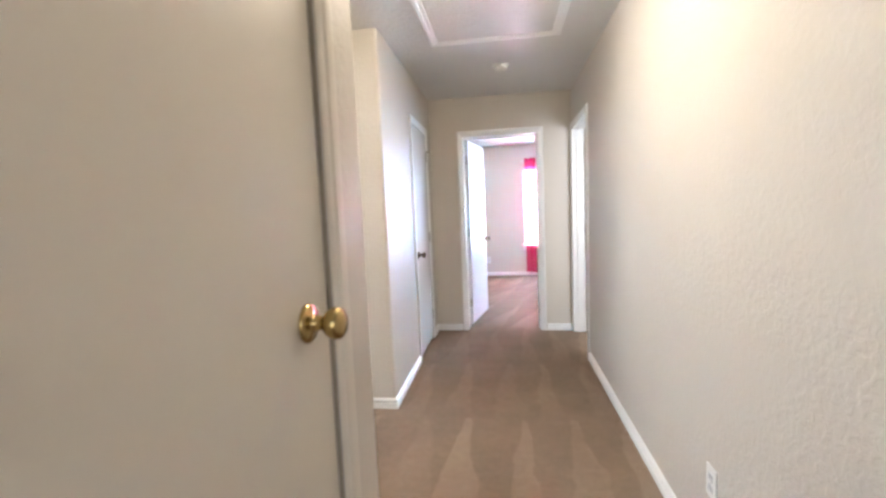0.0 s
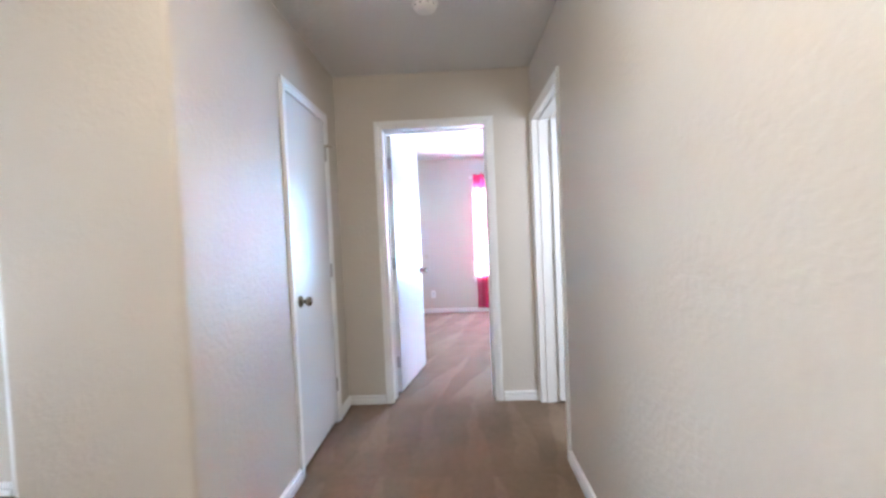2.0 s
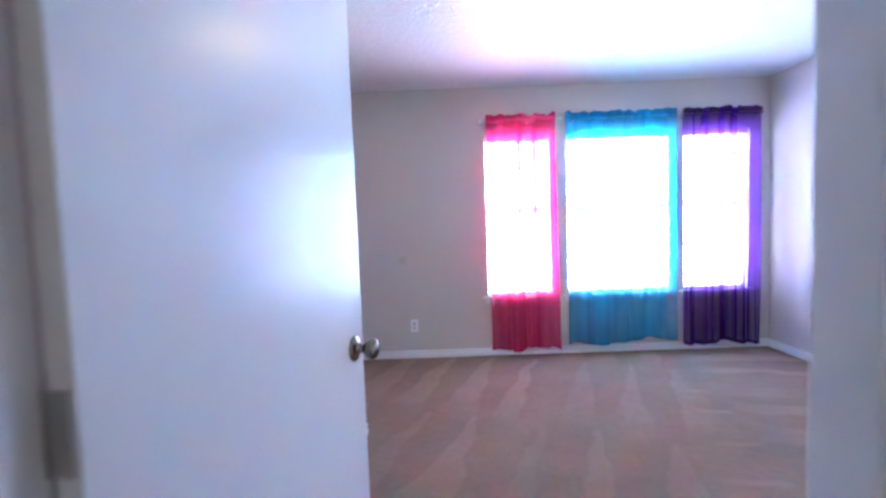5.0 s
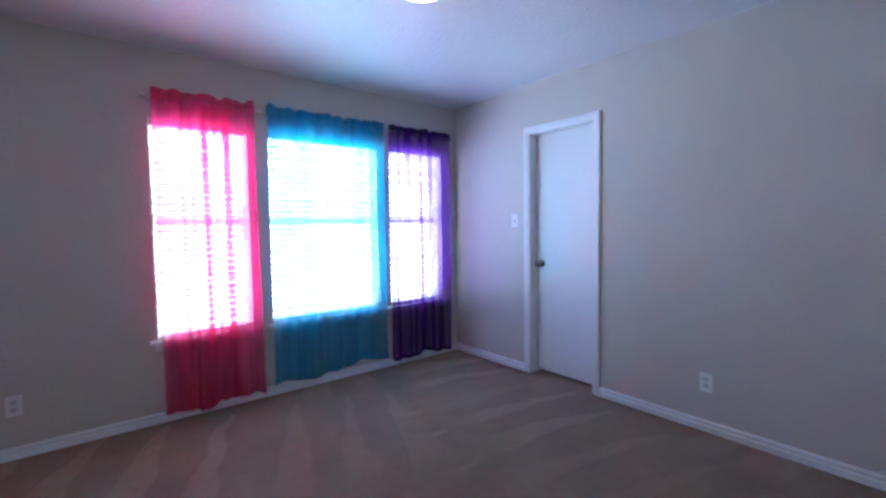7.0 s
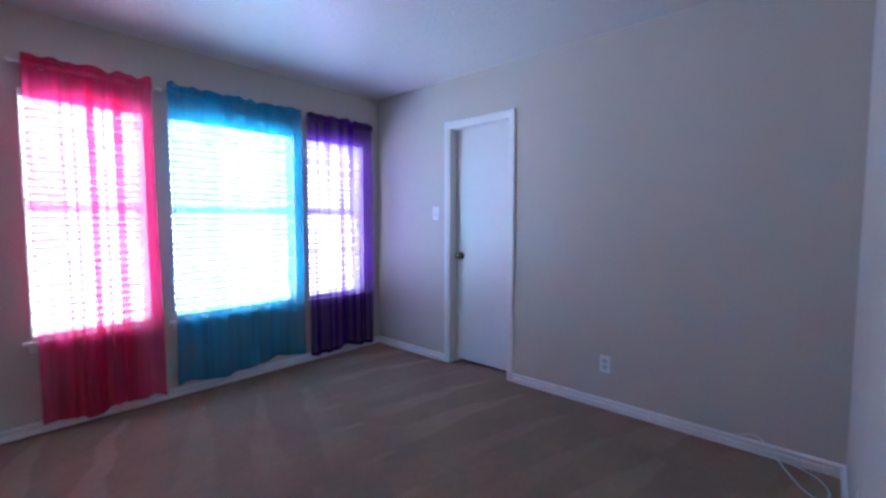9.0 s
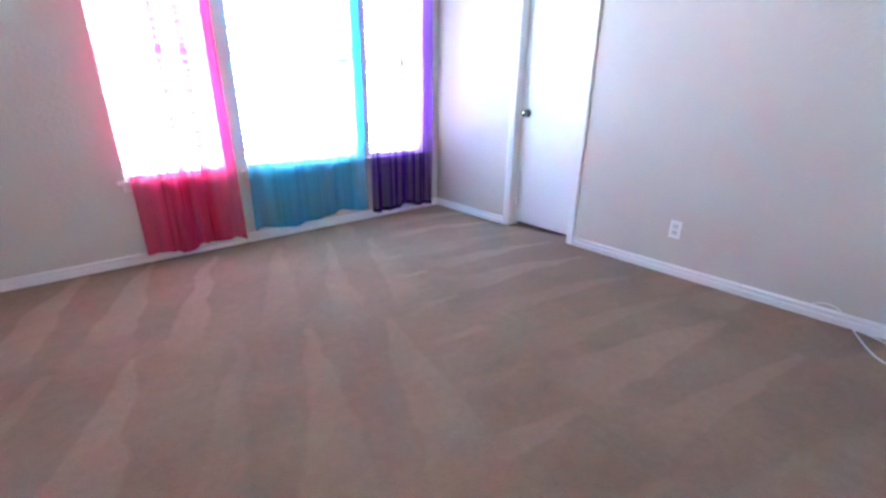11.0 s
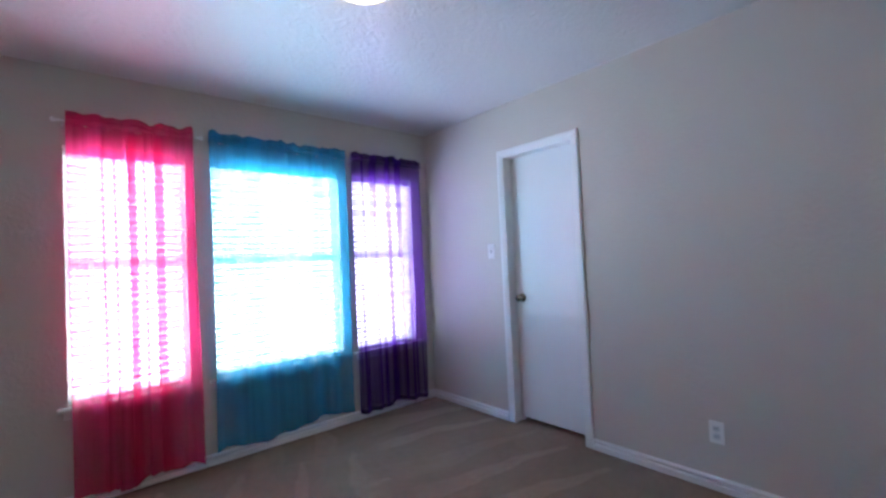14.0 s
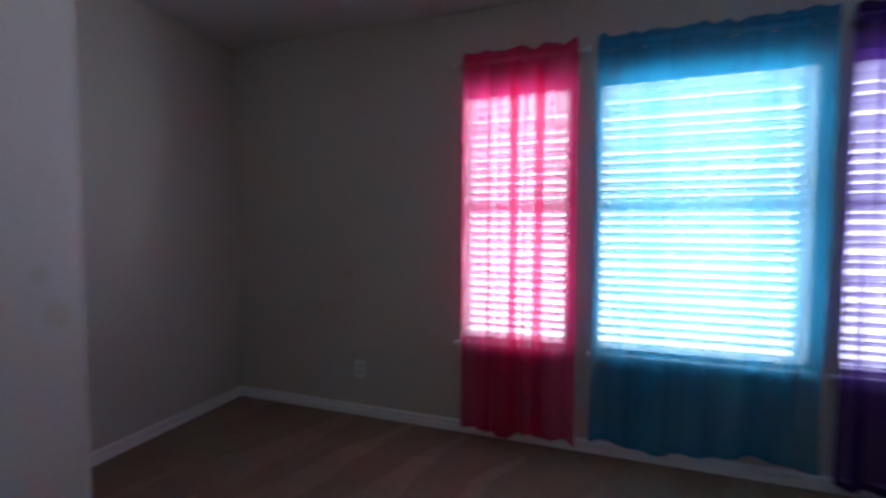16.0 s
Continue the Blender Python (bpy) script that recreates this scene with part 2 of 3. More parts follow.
HALLGLASS = glowing("lit_frosted_hall_glass", (1.0, 0.87, 0.68), 20.0)



def translucent(m, share, colour):
    """Let thin plastic pass part of the light behind it."""
    t = m.node_tree
    out, b = t.nodes["Material Output"], t.nodes["Principled BSDF"]
    tl, mx = t.nodes.new("ShaderNodeBsdfTranslucent"), t.nodes.new("ShaderNodeMixShader")
    tl.inputs[0].default_value = (*colour, 1)
    mx.inputs[0].default_value = share
    t.links.new(b.outputs[0], mx.inputs[1])
    t.links.new(tl.outputs[0], mx.inputs[2])
    t.links.new(mx.outputs[0], out.inputs[0])


translucent(SLAT, 0.66, (0.93, 0.94, 0.95))

# ---- mesh helpers ----


def mesh_of(bm, name, material, smooth=False):
    me = bpy.data.meshes.new(name)
    bmesh.ops.recalc_face_normals(bm, faces=bm.faces)
    bm.to_mesh(me)
    bm.free()
    if smooth:
        for p in me.polygons:
            p.use_smooth = True
    me.materials.append(material)
    return me


def part(name, bm, material, parent=None, label="", smooth=False):
    ob = new(name, mesh_of(bm, name, material, smooth))
    if parent is not None:
        ob.parent = parent
    if label:
        ob["label"] = label
    return ob


def box(bm, x0, x1, y0, y1, z0, z1, bevel=0.0):
    vs = [bm.verts.new((x, y, z)) for x in (x0, x1) for y in (y0, y1) for z in (z0, z1)]
    fs = [bm.faces.new([vs[i] for i in q]) for q in ((0, 1, 3, 2), (4, 6, 7, 5), (0, 4, 5, 1), (2, 3, 7, 6), (0, 2, 6, 4), (1, 5, 7, 3))]
    if bevel:
        es = list({e for f in fs for e in f.edges})
        bmesh.ops.bevel(bm, geom=es, offset=bevel, segments=2, affect="EDGES", profile=0.5)
    return bm


def boxed(*a, bevel=0.0):
    return box(bmesh.new(), *a, bevel=bevel)


def lathe(profile, n=28, m=Matrix()):
    """Turn (radius, height) pairs round the local z axis."""
    bm = bmesh.new()
    rings = []
    for r, h in profile:
        rings.append([bm.verts.new(m @ Vector((r * math.cos(2 * math.pi * i / n), r * math.sin(2 * math.pi * i / n), h))) for i in range(n)])
    for a, b in zip(rings, rings[1:]):
        for i in range(n):
            bm.faces.new((a[i], a[(i + 1) % n], b[(i + 1) % n], b[i]))
    bm.faces.new(rings[0][::-1])
    bm.faces.new(rings[-1])
    bmesh.ops.remove_doubles(bm, verts=bm.verts, dist=1e-6)
    return bm


def swept(profile, a, b, along, out, mitre=(0, 0)):
    """A moulding: (out, up) pairs carried from a to b; mitre lengthens each end by that share of out."""
    bm = bmesh.new()
    a, b, along, out = Vector(a), Vector(b), Vector(along), Vector(out)
    up = Vector((0, 0, 1))
    r0 = [bm.verts.new(a - along * d * mitre[0] + out * d + up * h) for d, h in profile]
    r1 = [bm.verts.new(b + along * d * mitre[1] + out * d + up * h) for d, h in profile]
    for i in range(len(profile)):
        j = (i + 1) % len(profile)
        bm.faces.new((r0[i], r0[j], r1[j], r1[i]))
    bm.faces.new(r0)
    bm.faces.new(r1[::-1])
    return bm


def tube(points, r, n=8):
    """A round cord through the points, smoothed."""
    pts = [Vector(p) for p in points]
    fine = []
    for i in range(len(pts) - 1):
        p0, p1, p2, p3 = pts[max(i - 1, 0)], pts[i], pts[i + 1], pts[min(i + 2, len(pts) - 1)]
        for k in range(8):
            t = k / 8
            fine.append(0.5 * (2 * p1 + (p2 - p0) * t + (2 * p0 - 5 * p1 + 4 * p2 - p3) * t * t + (3 * p1 - p0 - 3 * p2 + p3) * t ** 3))
    fine.append(pts[-1])
    bm = bmesh.new()
    rings = []
    for i, p in enumerate(fine):
        d = (fine[min(i + 1, len(fine) - 1)] - fine[max(i - 1, 0)]).normalized()
        s = d.cross(Vector((0.1, 0.2, 1))).normalized()
        u = d.cross(s)
        rings.append([bm.verts.new(p + r * (s * math.cos(2 * math.pi * k / n) + u * math.sin(2 * math.pi * k / n))) for k in range(n)])
    for a, b in zip(rings, rings[1:]):
        for k in range(n):
            bm.faces.new((a[k], a[(k + 1) % n], b[(k + 1) % n], b[k]))
    bm.faces.new(rings[0][::-1])
    bm.faces.new(rings[-1])
    return bm


# ---- large structure ----
H = 2.44


def structure(name, bm, material, label, category):
    return tagged(part(name, bm, material), label, category, kind="structure")


def wall(name, axis, u0, u1, t0, t1, openings=(), z0=0.0, z1=H, label="beige painted wall with a fine orange-peel texture", round_at=()):
    """A wall along x or y from u0 to u1, between t0 and t1 across, with openings (u0, u1, z0, z1) through it."""
    bm = bmesh.new()

    def b(a, c, d, e):
        if c - a > 1e-4 and e - d > 1e-4:
            if axis == "x":
                box(bm, a, c, t0, t1, d, e)
            else:
                box(bm, t0, t1, a, c, d, e)
    at = u0
    for o0, o1, p0, p1 in sorted(openings):
        b(at, o0, z0, z1)
        b(o0, o1, z0, p0)
        b(o0, o1, p1, z1)
        at = o1
    b(at, u1, z0, z1)
    corner = [e for e in bm.edges if abs(e.verts[0].co.z - e.verts[1].co.z) > 0.5
              and any((Vector((*c, 0)) - Vector((*e.verts[0].co.xy, 0))).length < 1e-3 for c in round_at)]
    if corner:
        bmesh.ops.bevel(bm, geom=corner, offset=0.019, segments=5, affect="EDGES", profile=0.5)
    return structure(name, bm, WALL, label, "wall")


HR, HL, HE = 1.380, -0.055, 5.505      # hall: its two side walls and its end wall
BS, BN, BW, BE = 5.67, 9.185, -0.60, 3.64   # bedroom
TOP = 2.045
END_DOOR, CLOSET_DOOR, SIDE_DOOR = (0.284, 1.052), (4.555, 5.205), (4.672, 5.443)
BED_DOOR, NEAR_DOOR, FAR_DOOR = (7.617, 8.22), (0.96, 1.72), (-1.475, -0.72)

structure("floor", boxed(-5.1, 5.2, -0.8, 9.32, -0.12, 0.0), CARPET, "beige cut-pile carpet with vacuum-cleaner marks", "carpet")
structure("ceiling", boxed(-5.1, 5.2, -0.8, 9.32, H, H + 0.12), CEIL, "white ceiling with a hand-stippled texture", "ceiling")
wall("wall_hall_end", "x", -0.60, BE, HE, BS, [(*END_DOOR, 0, TOP)])
wall("wall_hall_right", "y", -0.7, HE, HR, HR + 0.115, [(*SIDE_DOOR, 0, TOP)])
wall("wall_hall_left", "y", 3.66, HE, HL - 0.115, HL, [(*CLOSET_DOOR, 0, TOP)], round_at=[(HL, 3.66)])
wall("wall_hall_corner", "x", -0.67, HL - 0.115, 3.66, 3.775, round_at=[(-0.67, 3.66)])
wall("wall_landing_header", "y", 1.94, 3.66, -0.67, -0.51, z0=2.187, label="beige painted header over the wide opening")
wall("wall_hall_near", "y", -0.7, 1.94, 0.265, 0.38, [(*NEAR_DOOR, 0, TOP)], round_at=[(0.38, 1.94)])
wall("wall_landing_south", "x", -3.0, 0.265, 1.825, 1.94)
# unseen wall, with an opening added for the landing's assumed daylight
wall("wall_landing_west", "y", 1.825, 4.43, -3.115, -3.0, [(2.4, 3.9, 0.5, 2.1)])
wall("wall_landing_east", "y", 3.775, 4.43, -0.67, -0.555)
wall("wall_landing_north", "x", -5.0, -0.555, 4.43, 4.545, [(*FAR_DOOR, 0, TOP)])
wall("wall_far_room_east", "y", 4.545, 7.42, -0.82, -0.70)
wall("wall_far_room_north", "x", -5.0, -0.70, 7.42, 7.56, [(-4.4, -3.6, 0.6, 1.95)])
wall("wall_bedroom_window", "x", -5.0, 5.1, BN, BN + 0.14, [(a, b, WZ0, WZ1) for _, a, b in WINDOWS])
wall("wall_bedroom_east", "y", HE, BN, BE, BE + 0.115, [(*BED_DOOR, 0, TOP - 0.012)])
wall("wall_bedroom_west", "y", BS, BN, BW - 0.115, BW)
wall("wall_closet_side", "y", BS, 7.74, 0.06, 0.172, round_at=[(0.172, 7.74)])
wall("wall_closet_front", "x", BW, 0.06, 7.625, 7.74)
# unseen walls that close the side room; the opening is added for its fill lamp
wall("wall_side_room_south", "x", HR + 0.115, 3.4, 3.4, 3.515, [(1.9, 2.7, 1.05, 1.95)])
wall("wall_side_room_east", "y", 3.4, HE, 3.4, 3.515)
# unseen walls, added to keep sky light out of the empty spaces
wall("wall_sky_block_west", "y", -0.8, BN, -5.1, -5.0)
wall("wall_sky_block_east", "y", -0.8, BN, 5.1, 5.2)
# the opening here is added for the fill lamp behind the walk's start
wall("wall_sky_block_south", "x", -5.0, 5.1, -0.8, -0.7, [(0.5, 1.3, 0.7, 2.1)])

SKIRT = [(0, 0), (0.017, 0), (0.017, 0.031), (0.013, 0.035), (0.003, 0.037), (0.003, 0.048), (0.018, 0.050), (0.018, 0.058), (0.011, 0.065), (0, 0.068)]


def skirting(a, b, out, mitre=(0, 0)):
    a, b = Vector((*a, 0)), Vector((*b, 0))
    structure("baseboard", swept(SKIRT, a, b, (b - a).normalized(), (*out, 0), mitre), TRIM, "white painted baseboard with a stepped top edge", "baseboard")


C = 0.062
skirting((HL, 3.66), (HL, CLOSET_DOOR[0] - C), (1, 0), (1, 0))
skirting((HL, CLOSET_DOOR[1] + C), (HL, HE), (1, 0), (0, -1))
skirting((HL, HE), (END_DOOR[0] - C, HE), (0, -1), (-1, 0))
skirting((END_DOOR[1] + C, HE), (HR, HE), (0, -1), (0, -1))
skirting((HR, -0.7), (HR, SIDE_DOOR[0] - C), (-1, 0))
skirting((HR, SIDE_DOOR[1] + C), (HR, HE), (-1, 0), (0, -1))
skirting((-0.67, 3.66), (HL, 3.66), (0, -1), (1, 1))
skirting((-0.67, 3.66), (-0.67, 4.43), (-1, 0), (1, -1))
skirting((-3.0, 4.43), (FAR_DOOR[0] - C, 4.43), (0, -1))
skirting((0.38, -0.7), (0.38, NEAR_DOOR[0] - C), (1, 0))
skirting((0.38, NEAR_DOOR[1] + C), (0.38, 1.94), (1, 0), (0, 1))
skirting((0.38, 1.94), (-3.0, 1.94), (0, 1), (1, 0))
skirting((-3.0, 1.94), (-3.0, 4.43), (1, 0), (-1, -1))
skirting((-5.0, 7.42), (-0.82, 7.42), (0, -1), (0, -1))
skirting((BW, BN), (BE, BN), (0, -1), (-1, -1))
skirting((BE, BN), (BE, BED_DOOR[1] + C), (-1, 0), (-1, 0))
skirting((BE, BED_DOOR[0] - C), (BE, BS), (-1, 0), (0, -1))
skirting((BE, BS), (END_DOOR[1] + C, BS), (0, 1), (-1, 0))
skirting((0.172, BS), (0.172, 7.74), (1, 0), (0, 1))
skirting((0.172, 7.74), (BW, 7.74), (0, 1), (1, -1))
skirting((BW, 7.74), (BW, BN), (1, 0), (-1, -1))

CASING = [(0.0, 0.0), (0.0, 0.008), (0.006, 0.0105), (0.020, 0.0115), (0.026, 0.015), (0.044, 0.0165), (0.053, 0.016), (0.057, 0.012), (0.057, 0.0)]


def door_frame(origin, u, width, top, depth, faces, stop=None, paint=None):
    """Jambs through the wall and moulded casings. origin: where the opening starts on the wall's first face; u: along the wall;
    the wall's depth goes along u turned left. faces: which sides carry a casing, 0 the first, 1 the far one."""
    # with paint given, the inner jambs turn darker and browner than the casing
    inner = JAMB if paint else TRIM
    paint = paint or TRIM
    u = Vector((*u, 0))
    v = Vector((-u.y, u.x, 0))
    o = Vector((*origin, 0))
    up = Vector((0, 0, 1))
    thing = tagged(new("door_frame"), "white painted door frame with moulded casing", "door frame", kind="structure")

    def block(a0, a1, d0, d1, z0, z1):
        bm = bmesh.new()
        box(bm, a0, a1, d0, d1, z0, z1)
        bm.transform(Matrix(((u.x, v.x, 0, o.x), (u.y, v.y, 0, o.y), (0, 0, 1, 0), (0, 0, 0, 1))))
        return bm
    t = 0.004
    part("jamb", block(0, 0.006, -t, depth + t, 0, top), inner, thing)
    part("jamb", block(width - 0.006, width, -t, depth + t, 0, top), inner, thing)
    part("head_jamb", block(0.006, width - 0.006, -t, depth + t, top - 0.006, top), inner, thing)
    if stop is not None:
        part("door_stop", block(0.006, 0.016, stop, stop + 0.032, 0, top - 0.006), paint, thing)
        part("door_stop", block(width - 0.016, width - 0.006, stop, stop + 0.032, 0, top - 0.006), paint, thing)
        part("door_stop", block(0.016, width - 0.016, stop, stop + 0.032, top - 0.016, top - 0.006), paint, thing)
    for side in faces:
        base, n = (o, -v) if side == 0 else (o + v * depth, v)
        e = 0.003

        def corner(i, a, d):
            s = (0, 0, width, width)[i]
            sg = -1 if i < 2 else 1
            z = 0 if i in (0, 3) else top - e + a
            return base + u * (s + sg * (a - e)) + up * z + n * d
        for i in range(3):
            bm = bmesh.new()
            r0 = [bm.verts.new(corner(i, a, d)) for a, d in CASING]
            r1 = [bm.verts.new(corner(i + 1, a, d)) for a, d in CASING]
            for k in range(len(CASING)):
                j = (k + 1) % len(CASING)
                bm.faces.new((r0[k], r0[j], r1[j], r1[k]))
            bm.faces.new(r0)
            bm.faces.new(r1[::-1])
            part("casing" if i != 1 else "head_casing", bm, paint, thing)
    return thing


W = 0.115
door_frame((END_DOOR[0], HE), (1, 0), END_DOOR[1] - END_DOOR[0], TOP, BS - HE, (0, 1), 0.09)
door_frame((HR + W, SIDE_DOOR[0]), (0, 1), SIDE_DOOR[1] - SIDE_DOOR[0], TOP, W, (0, 1), 0.045)
door_frame((HL, CLOSET_DOOR[0]), (0, 1), CLOSET_DOOR[1] - CLOSET_DOOR[0], TOP, W, (0,), 0.045)
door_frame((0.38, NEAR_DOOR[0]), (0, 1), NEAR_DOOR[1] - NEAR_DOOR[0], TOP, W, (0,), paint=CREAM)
door_frame((FAR_DOOR[0], 4.43), (1, 0), FAR_DOOR[1] - FAR_DOOR[0], TOP, W, (0, 1), 0.045)
door_frame((BE + W, BED_DOOR[0]), (0, 1), BED_DOOR[1] - BED_DOOR[0], TOP - 0.012, W, (1,), 0.0)

# ---- doors ----
KNOB = [(0.0, 0.0), (0.0325, 0.0), (0.0325, 0.004), (0.029, 0.008), (0.016, 0.010), (0.0125, 0.014), (0.0115, 0.026), (0.014, 0.031), (0.021, 0.035),
        (0.0255, 0.042), (0.0265, 0.050), (0.0245, 0.058), (0.017, 0.0635), (0.006, 0.065), (0.0, 0.065)]


def slab_door(name, m, width, top, material, metal_, label, knob_z=0.92, angle=0.0, hinges=True, knob_at=0.063, gap=0.022):
    """A flat slab hung at its local origin; closed it runs along x with its pull side at y = 0."""
    t = 0.035
    thing = tagged(new(name), label, "door", kind="structure")
    thing.matrix_world = m @ pose(0, 0, 0, 0, 0, angle)
    leaf = part("leaf", boxed(0.003, width - 0.003, -t, 0, gap, top - 0.004, bevel=0.0015), material, thing)
    x = width - knob_at
    part("knob", lathe(KNOB, 28, pose(x, 0, knob_z, -90, 0, 0)), metal_, thing, "round metal door knob", True)
    part("knob", lathe(KNOB, 28, pose(x, -t, knob_z, 90, 0, 0)), metal_, thing, "round metal door knob", True)
    part("latch", boxed(width - 0.0032, width - 0.001, -t + 0.006, -0.006, knob_z - 0.03, knob_z + 0.03, bevel=0.0005), metal_, leaf)
    if hinges:
        for z in (0.26, 1.04, 1.82):
            h = part("hinge", lathe([(0, -0.045), (0.006, -0.045), (0.006, 0.045), (0.003, 0.05), (0, 0.05)], 10, pose(0.0, 0.007, z)), STEEL, thing, "steel butt hinge", True)
            part("hinge_plate", boxed(-0.0005, 0.0027, -0.03, 0.004, z - 0.044, z + 0.044), STEEL, h)
    return thing


slab_door("door_1", pose(END_DOOR[0] + 0.008, BS + 0.004, 0), 0.746, TOP - 0.008, DOOR, NICKEL, "open white flat bedroom door with a dark knob", 0.925, 79.5)
slab_door("door_2", pose(HL + 0.003, CLOSET_DOOR[1] - 0.007, 0, 0, 0, -90), CLOSET_DOOR[1] - CLOSET_DOOR[0] - 0.014, TOP - 0.007, DOOR, NICKEL, "closed white glossy flat closet door with a dark knob", 0.92, gap=0.03)
slab_door("door_3", pose(HR + W + 0.004, SIDE_DOOR[1] - 0.008, 0, 0, 0, -90), 0.755, TOP - 0.008, DOOR, NICKEL, "open white flat door of the side room", 0.92, 88)
slab_door("door_4", pose(BE + 0.072, BED_DOOR[0] + 0.007, 0, 0, 0, 90), BED_DOOR[1] - BED_DOOR[0] - 0.014, TOP - 0.02, DOOR, NICKEL, "closed white flat bedroom closet door with a small knob", 0.945, hinges=False, gap=0.034)
slab_door("door_5", pose(0.342, NEAR_DOOR[0] + 0.007, 0, 0, 0, 90) @ pose(0, 0.0, 0), NEAR_DOOR[1] - NEAR_DOOR[0] - 0.014, TOP - 0.007, CREAM, BRASS, "closed cream flat door with a antique brass knob", 1.135, hinges=False, knob_at=0.085)

strike = tagged(part("strike_plate", boxed(0.350, 0.3775, NEAR_DOOR[1] - 0.0085, NEAR_DOOR[1] - 0.006, 1.125, 1.185, bevel=0.0008), NICKEL),
                "dark bronze strike plate on the cream door jamb", "strike plate")

pin = tagged(new("hinge_pin_stop"), "small brass hinge-pin door stop on the closet door", "door stop")
HPY = CLOSET_DOOR[1] - 0.006
part("collar", lathe([(0, 0), (0.011, 0), (0.011, 0.005), (0, 0.005)], 14, pose(HL + 0.012, HPY, 1.872)), BRASS, pin, smooth=True)
part("arm", tube([(HL + 0.014, HPY, 1.875), (HL + 0.035, HPY + 0.025, 1.875), (HL + 0.045, HPY + 0.05, 1.876)], 0.0028), BRASS, pin, smooth=True)
part("arm", tube([(HL + 0.014, HPY, 1.875), (HL + 0.032, HPY - 0.022, 1.875), (HL + 0.040, HPY - 0.045, 1.876)], 0.0028), BRASS, pin, smooth=True)
part("bumper", lathe([(0, 0), (0.007, 0.0), (0.007, 0.006), (0, 0.008)], 12, pose(HL + 0.045, HPY + 0.05, 1.876, -60, 0, -30)), PLATE, pin, smooth=True)

# ---- windows, blinds, curtains ----


def window(name, x0, x1, z0, z1, wall_y, depth):
    """A white vinyl single-hung window at the outer side of its opening, with a sill board."""
    thing = tagged(new(name), "white vinyl single-hung window with a wooden sill", "window", kind="structure")
    y0, y1 = wall_y + depth - 0.06, wall_y + depth - 0.005
    zm = z0 + (z1 - z0) * 0.545
    fr = bmesh.new()
    f = 0.022
    for a in ((x0, x0 + f, z0, z1), (x1 - f, x1, z0, z1), (x0 + f, x1 - f, z0, z0 + f), (x0 + f, x1 - f, z1 - f, z1)):
        box(fr, a[0], a[1], y0, y1, a[2], a[3])
    part("window_frame", fr, VINYL, thing)
    part("meeting_rail", boxed(x0 + f, x1 - f, y0 + 0.004, y1 - 0.01, zm - 0.022, zm + 0.022, bevel=0.003), VINYL, thing)
    for a, b in ((z0 + f, zm - 0.022), (zm + 0.022, z1 - f)):
        p = part("pane", boxed(x0 + f, x1 - f, y0 + 0.022, y0 + 0.026, a, b), GLASS, thing, "clear window pane")
        p.visible_shadow = False
    part("window_sill", boxed(x0 - 0.045, x1 + 0.045, wall_y - 0.045, wall_y - 0.002, z0 - 0.022, z0 - 0.002, bevel=0.004), TRIM, thing, "white painted sill board")
    part("sill_apron", boxed(x0 - 0.02, x1 + 0.02, wall_y - 0.013, wall_y - 0.002, z0 - 0.07, z0 - 0.023, bevel=0.002), TRIM, thing)
    return thing


def blind(x0, x1, z0, z1, y, pitch=0.0445, tilt=-36):
    """A white slatted blind: headrail, separate slats, bottom rail, ladder cords and a wand."""
    thing = tagged(new("venetian_blind"), "white slatted blind with the slats open", "blind", group="window blinds")
    part("headrail", boxed(x0, x1, y - 0.022, y + 0.022, z1 - 0.045, z1, bevel=0.002), VINYL, thing)
    part("bottom_rail", boxed(x0, x1, y - 0.018, y + 0.018, z0 + 0.004, z0 + 0.02, bevel=0.003), VINYL, thing)
    bm = bmesh.new()
    k = 4
    top, bot = [], []
    for i in range(k + 1):
        s = (i / k - 0.5) * 0.048
        h = 0.0025 * (1 - (2 * i / k - 1) ** 2)
        top.append([bm.verts.new((x, s, h + 0.0014)) for x in (x0 + 0.004, x1 - 0.004)])
        bot.append([bm.verts.new((x, s, h - 0.0014)) for x in (x0 + 0.004, x1 - 0.004)])
    for i in range(k):
        bm.faces.new((top[i][0], top[i + 1][0], top[i + 1][1], top[i][1]))
        bm.faces.new((bot[i][0], bot[i][1], bot[i + 1][1], bot[i + 1][0]))
    for i in (0, k):
        bm.faces.new((top[i][0], top[i][1], bot[i][1], bot[i][0]))
    me = mesh_of(bm, "slat", SLAT)
    z = z0 + 0.045
    while z < z1 - 0.06:
        s = new("slat", me)
        s.parent = thing
        s.matrix_local = pose(0, y, z, tilt + random.uniform(-2, 2), random.uniform(-0.15, 0.15), 0)
        z += pitch
    for x in (x0 + 0.09, x1 - 0.09) if x1 - x0 < 0.8 else (x0 + 0.12, (x0 + x1) / 2, x1 - 0.12):
        part("ladder_cord", boxed(x - 0.0012, x + 0.0012, y - 0.027, y - 0.0255, z0 + 0.02, z1 - 0.04), VINYL, thing)
    part("pull_cord", tube([(x1 - 0.05, y - 0.034, z1 - 0.04), (x1 - 0.052, y - 0.036, z1 - 0.35), (x1 - 0.05, y - 0.034, z0 + 0.6)], 0.0018, 6), VINYL, thing, smooth=True)
    part("cord_tassel", lathe([(0, 0), (0.006, 0.0), (0.004, 0.03), (0, 0.034)], 10, pose(x1 - 0.05, y - 0.034, z0 + 0.57)), VINYL, thing, smooth=True)
    return thing


